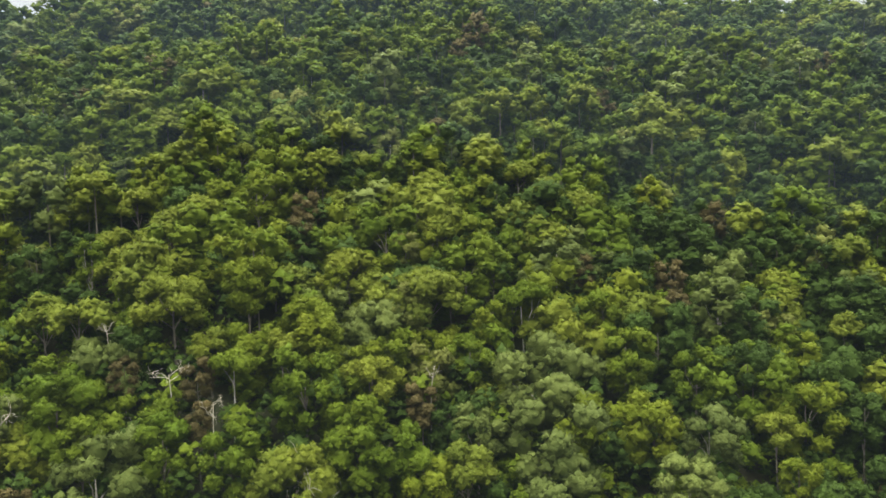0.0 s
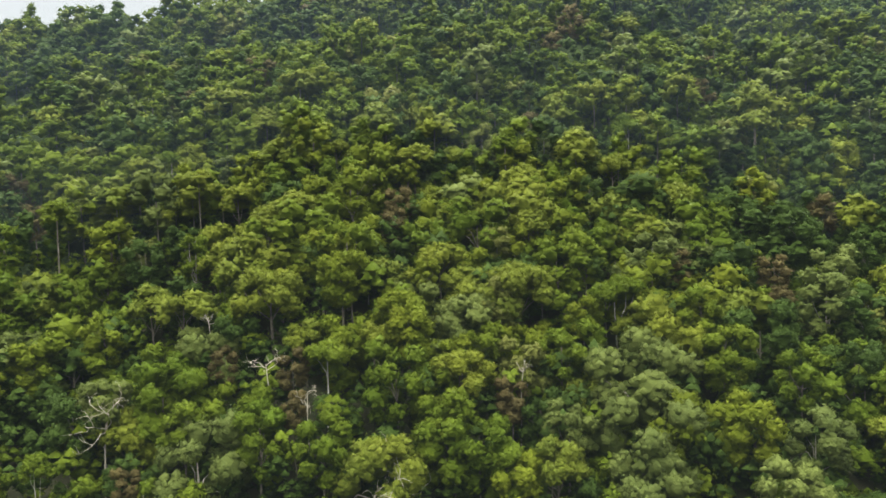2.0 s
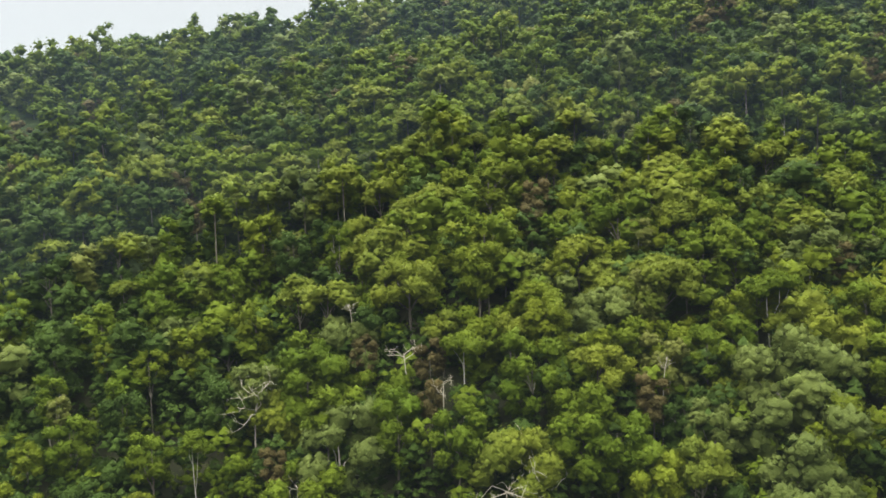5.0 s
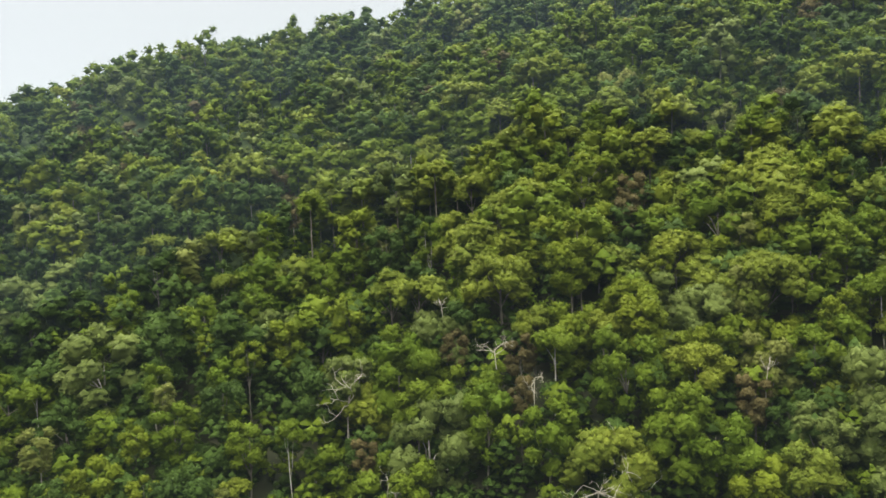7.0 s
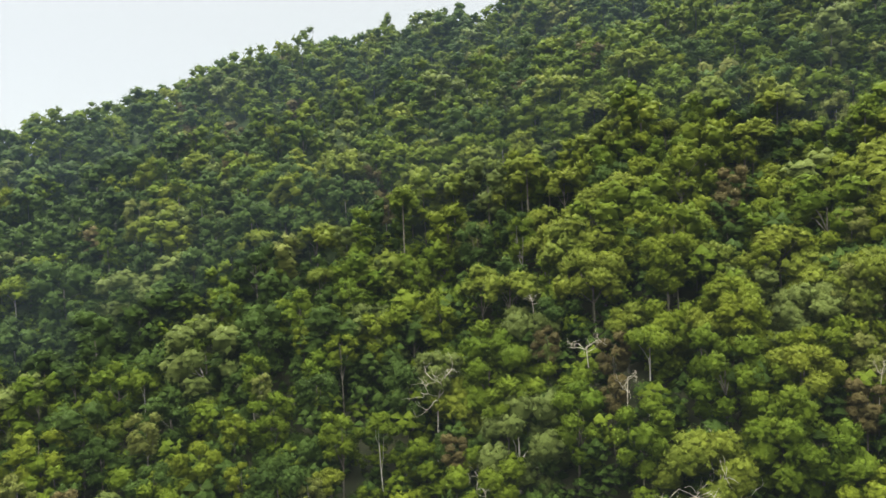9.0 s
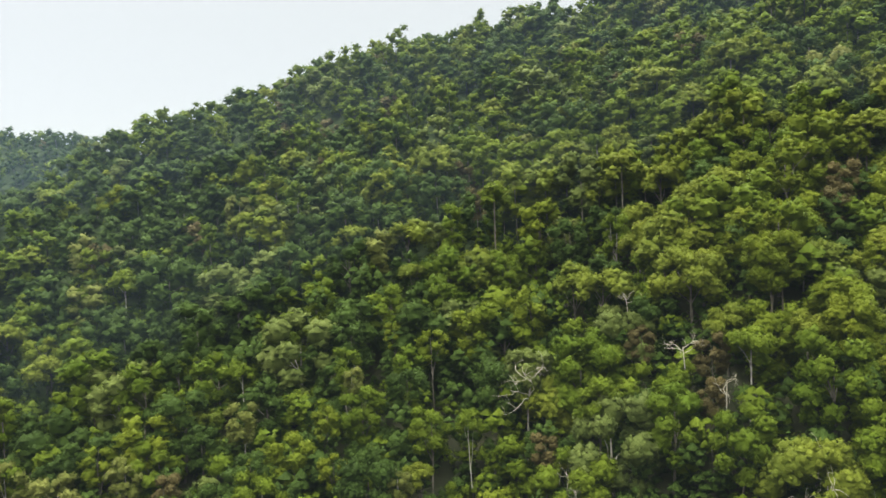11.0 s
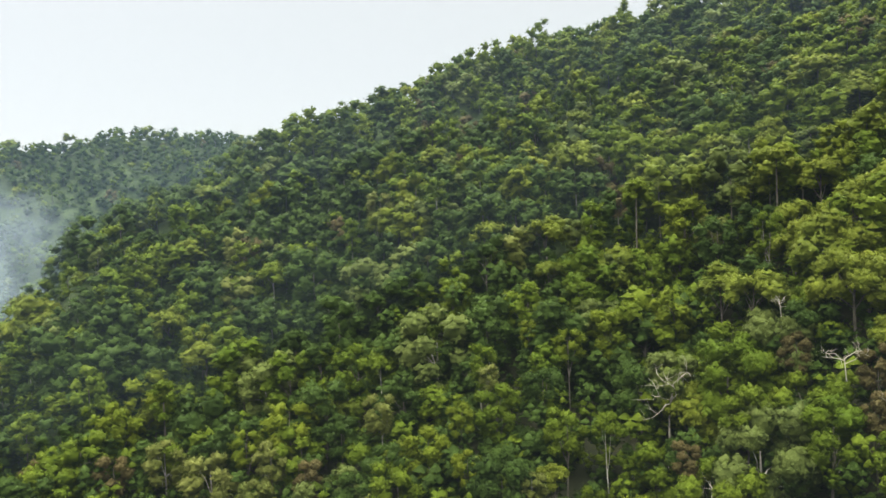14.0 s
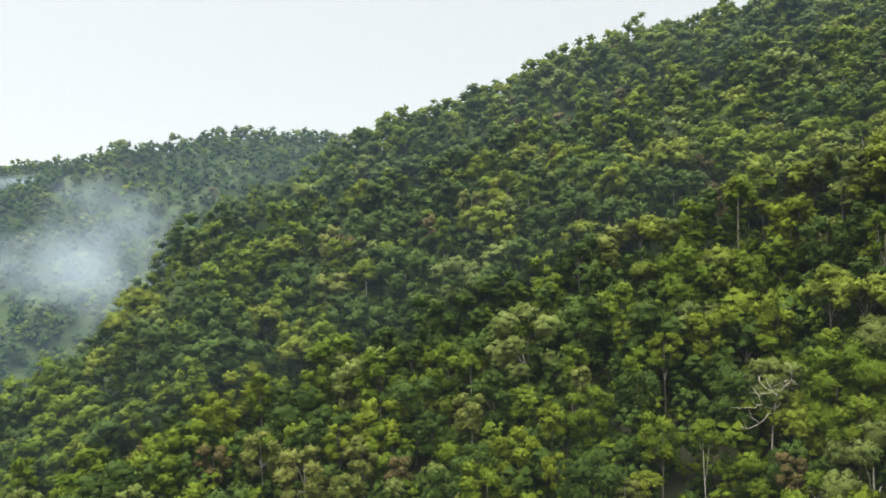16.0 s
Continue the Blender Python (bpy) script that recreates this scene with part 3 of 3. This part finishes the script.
def massed_wood(name, label, spots, r, scale=1.0, lod=3, tall=1.0):
    """Many far trees in one mesh, each crown in its own tone on a thin trunk."""
    tones = list(LEAF)
    barks = [BARK, PALE]
    V, F, N, M, T, base = [], [], [], [], [], 0
    for x, y, z in spots:
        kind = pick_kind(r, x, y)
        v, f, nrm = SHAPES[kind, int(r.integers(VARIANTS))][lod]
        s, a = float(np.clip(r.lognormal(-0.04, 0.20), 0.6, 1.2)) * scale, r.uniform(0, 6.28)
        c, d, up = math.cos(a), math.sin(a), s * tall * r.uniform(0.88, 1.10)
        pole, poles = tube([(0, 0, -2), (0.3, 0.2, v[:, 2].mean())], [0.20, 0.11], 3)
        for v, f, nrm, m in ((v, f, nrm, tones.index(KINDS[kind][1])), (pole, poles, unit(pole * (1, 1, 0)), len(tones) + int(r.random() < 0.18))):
            V.append(np.stack([(v[:, 0] * c - v[:, 1] * d) * s + x, (v[:, 0] * d + v[:, 1] * c) * s + y, v[:, 2] * up + z], 1))
            N.append(np.stack([nrm[:, 0] * c - nrm[:, 1] * d, nrm[:, 0] * d + nrm[:, 1] * c, nrm[:, 2]], 1))
            T.append(np.full(len(v), r.random()))
            F.append(f + base)
            M.append(np.full(len(f), m))
            base += len(v)
    me = mesh_from(name, np.concatenate(V), np.concatenate(F), [LEAF[t] for t in tones] + barks, np.concatenate(M), True, np.concatenate(N))
    me.attributes.new("tone", "FLOAT", "POINT").data.foreach_set("value", np.concatenate(T).astype(np.float32))
    ob = new(name, me)
    return tagged(ob, label, "forest", kind="stuff")


UPPER = 165         # beyond this the crowns are smaller and stand closer
massed_wood("forest", "dense mixed rainforest canopy on the upper slope", [(px[k], py[k], hz[k]) for k in massed if dist[k] < UPPER], rng, 0.84)
cx, cy = scatter(4.4, -260, 180, -20, 255, rng)
cb, cd = np.degrees(np.arctan2(cx, cy)), np.hypot(cx, cy)
cz = height(cx, cy)
top = (cd >= UPPER) & (cb > -100) & (cb < 38) & ((cd < np.interp(cb, crest_b, crest_r) + 12) | ((cb < -66) & (cd < 225)))
massed_wood("ridge_forest", "small-crowned grey-green rainforest along the misty crest", [(cx[k], cy[k], cz[k]) for k in np.flatnonzero(top)], rng, 0.76, 5, 1.02)
# undergrowth: saplings and bushes between the trunks
ux, uy = scatter(4.7, -240, 120, 10, 200, rng)
ub, ud = np.degrees(np.arctan2(ux, uy)), np.hypot(ux, uy)
uz = height(ux, uy)
bush = []
for v in range(4):
    r = np.random.default_rng(900 + v)
    bv, bf, bn = foliage(billows("round", 4, 10, r), 5, 0.06, r, "cap", heart=0.5)
    bush.append((bv * 2.8 + (0, 0, 3.4), bf, bn))
V, F, N, M, base = [], [], [], [], 0
free = (ud > 78) & (ud < 170) & (ub > -88) & (ub < 36)
for k in np.flatnonzero(free):
    v, f, nrm = bush[int(rng.integers(4))]
    s, a = rng.uniform(0.7, 1.5), rng.uniform(0, 6.28)
    V.append(np.stack([(v[:, 0] * math.cos(a) - v[:, 1] * math.sin(a)) * s + ux[k], (v[:, 0] * math.sin(a) + v[:, 1] * math.cos(a)) * s + uy[k],
                       v[:, 2] * s * rng.uniform(0.95, 1.25) + uz[k]], 1))
    N.append(np.stack([nrm[:, 0] * math.cos(a) - nrm[:, 1] * math.sin(a), nrm[:, 0] * math.sin(a) + nrm[:, 1] * math.cos(a), nrm[:, 2]], 1))
    F.append(f + base)
    # Mostly the dark leaf, its colour deepening the shade between crowns.
    M.append(np.full(len(f), int(rng.random() < 0.4)))
    base += len(v)
undergrowth = new("undergrowth", mesh_from("undergrowth", np.concatenate(V), np.concatenate(F), [LEAF["dark"], LEAF["green"]], np.concatenate(M), True, np.concatenate(N)))
tagged(undergrowth, "leafy saplings and bushes between the forest trunks", "undergrowth", kind="stuff")

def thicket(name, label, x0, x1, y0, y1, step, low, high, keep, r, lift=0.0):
    """The closed lower storey of the wood where it is seen from afar: a lumpy leafy sheet over the ground, coloured
    dark for the shade between crowns.
    """
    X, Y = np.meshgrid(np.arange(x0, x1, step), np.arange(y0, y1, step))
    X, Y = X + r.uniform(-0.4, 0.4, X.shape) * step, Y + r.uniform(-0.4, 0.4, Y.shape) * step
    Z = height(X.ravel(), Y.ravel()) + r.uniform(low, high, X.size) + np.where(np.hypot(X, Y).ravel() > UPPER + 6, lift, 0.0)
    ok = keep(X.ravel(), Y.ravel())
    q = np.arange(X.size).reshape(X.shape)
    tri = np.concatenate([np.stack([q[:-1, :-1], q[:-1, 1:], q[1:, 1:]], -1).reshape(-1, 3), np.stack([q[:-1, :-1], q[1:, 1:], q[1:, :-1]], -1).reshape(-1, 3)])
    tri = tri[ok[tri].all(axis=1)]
    ob = new(name, mesh_from(name, np.stack([X.ravel(), Y.ravel(), Z], 1), tri, [THICKET_SHADE]))
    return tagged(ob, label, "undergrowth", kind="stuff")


def upper_slope(x, y):
    b, d = np.degrees(np.arctan2(x, y)), np.hypot(x, y)
    return (d > 140) & (d < 242) & (b > -100) & (b < 40)


def far_side(x, y):
    b, d = np.degrees(np.arctan2(x, y)), np.hypot(x, y)
    return (d > 242) & (d < 850) & (b > -98) & (b < -52)


thicket("thicket", "leafy lower storey under upper-slope trees, shade painted into its colour", -250, 180, -60, 250, 2.3, 0.3, 3.2, upper_slope, rng, 3.0)
thicket("far_thicket", "leafy lower storey on the far hills, shade painted into its colour", -850, -180, -120, 520, 4.5, 0.5, 4.0, far_side, rng, 2.5)
fx, fy = scatter(7.8, -900, -150, -110, 620, rng)
fb, fd = np.degrees(np.arctan2(fx, fy)), np.hypot(fx, fy)
fz = height(fx, fy)
ok = (fb > -99) & (fb < -55) & (fd > np.where(fb < -66, 224, 260)) & (fd < np.interp(fb, [-96, -80, -74, -55], [840, 840, 580, 600]))
massed_wood("far_forest", "blue-green rainforest on the far hills across the valley", [(fx[k], fy[k], fz[k]) for k in np.flatnonzero(ok)], rng, 0.82, 4)

# ---- mist ----
def mist_material(name, strength, scale, seed, tone=(0.60, 0.71, 0.86)):
    """Thin cloud: white, lit from all sides, fading to nothing at its rim."""
    m, n, l = material(name)
    tc = n.new("ShaderNodeTexCoord")
    ln = n.new("ShaderNodeVectorMath")
    ln.operation = "LENGTH"
    uv = n.new("ShaderNodeMapping")
    uv.inputs["Location"].default_value, uv.inputs["Scale"].default_value = (-1, -1, 0), (2, 2, 0)
    l.new(tc.outputs["UV"], uv.inputs["Vector"])
    no = n.new("ShaderNodeTexNoise")
    no.inputs["Scale"].default_value, no.inputs["Detail"].default_value = scale, 4.0
    off = n.new("ShaderNodeMapping")
    off.inputs["Location"].default_value = (seed * 3.7, seed * 1.9, 0)
    l.new(tc.outputs["UV"], off.inputs["Vector"])
    l.new(off.outputs[0], no.inputs["Vector"])
    l.new(uv.outputs[0], ln.inputs[0])
    add = n.new("ShaderNodeMath")
    add.operation = "MULTIPLY_ADD"
    l.new(no.outputs["Fac"], add.inputs[0])
    add.inputs[1].default_value = 1.9
    l.new(ln.outputs["Value"], add.inputs[2])
    fade = n.new("ShaderNodeMapRange")
    fade.interpolation_type = "SMOOTHSTEP"
    fade.inputs["From Min"].default_value, fade.inputs["From Max"].default_value = 0.80, 1.80
    fade.inputs["To Min"].default_value, fade.inputs["To Max"].default_value = strength, 0.0
    l.new(add.outputs[0], fade.inputs["Value"])
    d, t = n.new("ShaderNodeBsdfDiffuse"), n.new("ShaderNodeBsdfTranslucent")
    d.inputs["Color"].default_value = t.inputs["Color"].default_value = (*tone, 1)
    half = n.new("ShaderNodeMixShader")
    l.new(d.outputs[0], half.inputs[1])
    l.new(t.outputs[0], half.inputs[2])
    clear = n.new("ShaderNodeBsdfTransparent")
    s = n.new("ShaderNodeMixShader")
    l.new(fade.outputs[0], s.inputs[0])
    l.new(clear.outputs[0], s.inputs[1])
    l.new(half.outputs[0], s.inputs[2])
    o = n.new("ShaderNodeOutputMaterial")
    l.new(s.outputs[0], o.inputs[0])
    return m


def mist_sheet(bearing, distance, z, width, tall, mat, r):
    """One billowing layer of a mist bank, square to the valley's line."""
    n = 14
    u, v = np.meshgrid(np.linspace(0, 1, n), np.linspace(0, 1, n))
    b = radians(bearing)
    across, along = np.array((math.cos(b), -math.sin(b), 0)), np.array((math.sin(b), math.cos(b), 0))
    mid = along * distance + (0, 0, EYE + z)
    sway = width * 0.02 * (np.sin(u * 5 + r.uniform(0, 6)) + np.cos(v * 4 + r.uniform(0, 6)))
    P = mid + (u - 0.5)[..., None] * width * across + (v - 0.5)[..., None] * tall * np.array((0, 0, 1)) + sway[..., None] * along
    q = np.arange(n * n).reshape(n, n)
    tri = np.concatenate([np.stack([q[:-1, :-1], q[:-1, 1:], q[1:, 1:]], -1).reshape(-1, 3), np.stack([q[:-1, :-1], q[1:, 1:], q[1:, :-1]], -1).reshape(-1, 3)])
    me = mesh_from("mist", P.reshape(-1, 3), tri, [mat], smooth=True)
    layer = me.uv_layers.new(name="UVMap")
    uv = np.stack([u.ravel(), v.ravel()], 1)[tri.ravel()]
    layer.data.foreach_set("uv", uv.astype(np.float32).ravel())
    return me


def mist_bank(label, bearing, distance, z, width, tall, strength, layers, gap, scale=2.2):
    bank = new("mist_bank")
    bank.empty_display_size = 1.0
    for i in range(layers):
        r = np.random.default_rng(40 + i)
        mat = mist_material("mist", strength, scale, i + bearing * 0.1)
        ob = new("mist_layer", mist_sheet(bearing + r.uniform(-1, 1), distance + i * gap, z + r.uniform(-3, 3), width * r.uniform(0.8, 1.15), tall * r.uniform(0.8, 1.15), mat, r))
        ob.parent = bank
        ob.visible_shadow = False
    return tagged(bank, label, "mist", kind="stuff")


mist_bank("thick white mist rising from the valley behind the spur", -78.8, 232, -15, 78, 58, 0.25, 2, 10, 3.2)
mist_bank("thin streak of white mist before the farthest ridge", -81.5, 640, 25, 150, 30, 0.62, 1, 10)


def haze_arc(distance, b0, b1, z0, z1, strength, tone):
    """A thin translucent sheet standing in for haze: pales the darks, tints what lies behind."""
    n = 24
    m, nn, l = material("haze_sheet")
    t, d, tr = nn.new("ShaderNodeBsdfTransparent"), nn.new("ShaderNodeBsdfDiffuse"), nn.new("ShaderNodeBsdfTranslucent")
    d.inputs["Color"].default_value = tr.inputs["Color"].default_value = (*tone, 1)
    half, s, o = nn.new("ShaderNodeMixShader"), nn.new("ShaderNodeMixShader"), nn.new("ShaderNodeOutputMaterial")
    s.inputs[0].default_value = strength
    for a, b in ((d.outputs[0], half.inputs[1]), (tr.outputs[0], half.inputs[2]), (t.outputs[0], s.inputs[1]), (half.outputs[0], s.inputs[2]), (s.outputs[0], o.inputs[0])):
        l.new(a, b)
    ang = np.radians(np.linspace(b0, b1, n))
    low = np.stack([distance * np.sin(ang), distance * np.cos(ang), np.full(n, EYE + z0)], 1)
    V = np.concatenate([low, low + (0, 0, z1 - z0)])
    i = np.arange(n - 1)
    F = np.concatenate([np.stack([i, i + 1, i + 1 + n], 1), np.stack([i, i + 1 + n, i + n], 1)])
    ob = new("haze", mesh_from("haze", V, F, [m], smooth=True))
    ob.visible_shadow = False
    return tagged(ob, "thin bluish sheet added in place of haze in the valley air", "haze", kind="stuff")


# Added veils: near ones lift dark gaps, the last blues the far hills.
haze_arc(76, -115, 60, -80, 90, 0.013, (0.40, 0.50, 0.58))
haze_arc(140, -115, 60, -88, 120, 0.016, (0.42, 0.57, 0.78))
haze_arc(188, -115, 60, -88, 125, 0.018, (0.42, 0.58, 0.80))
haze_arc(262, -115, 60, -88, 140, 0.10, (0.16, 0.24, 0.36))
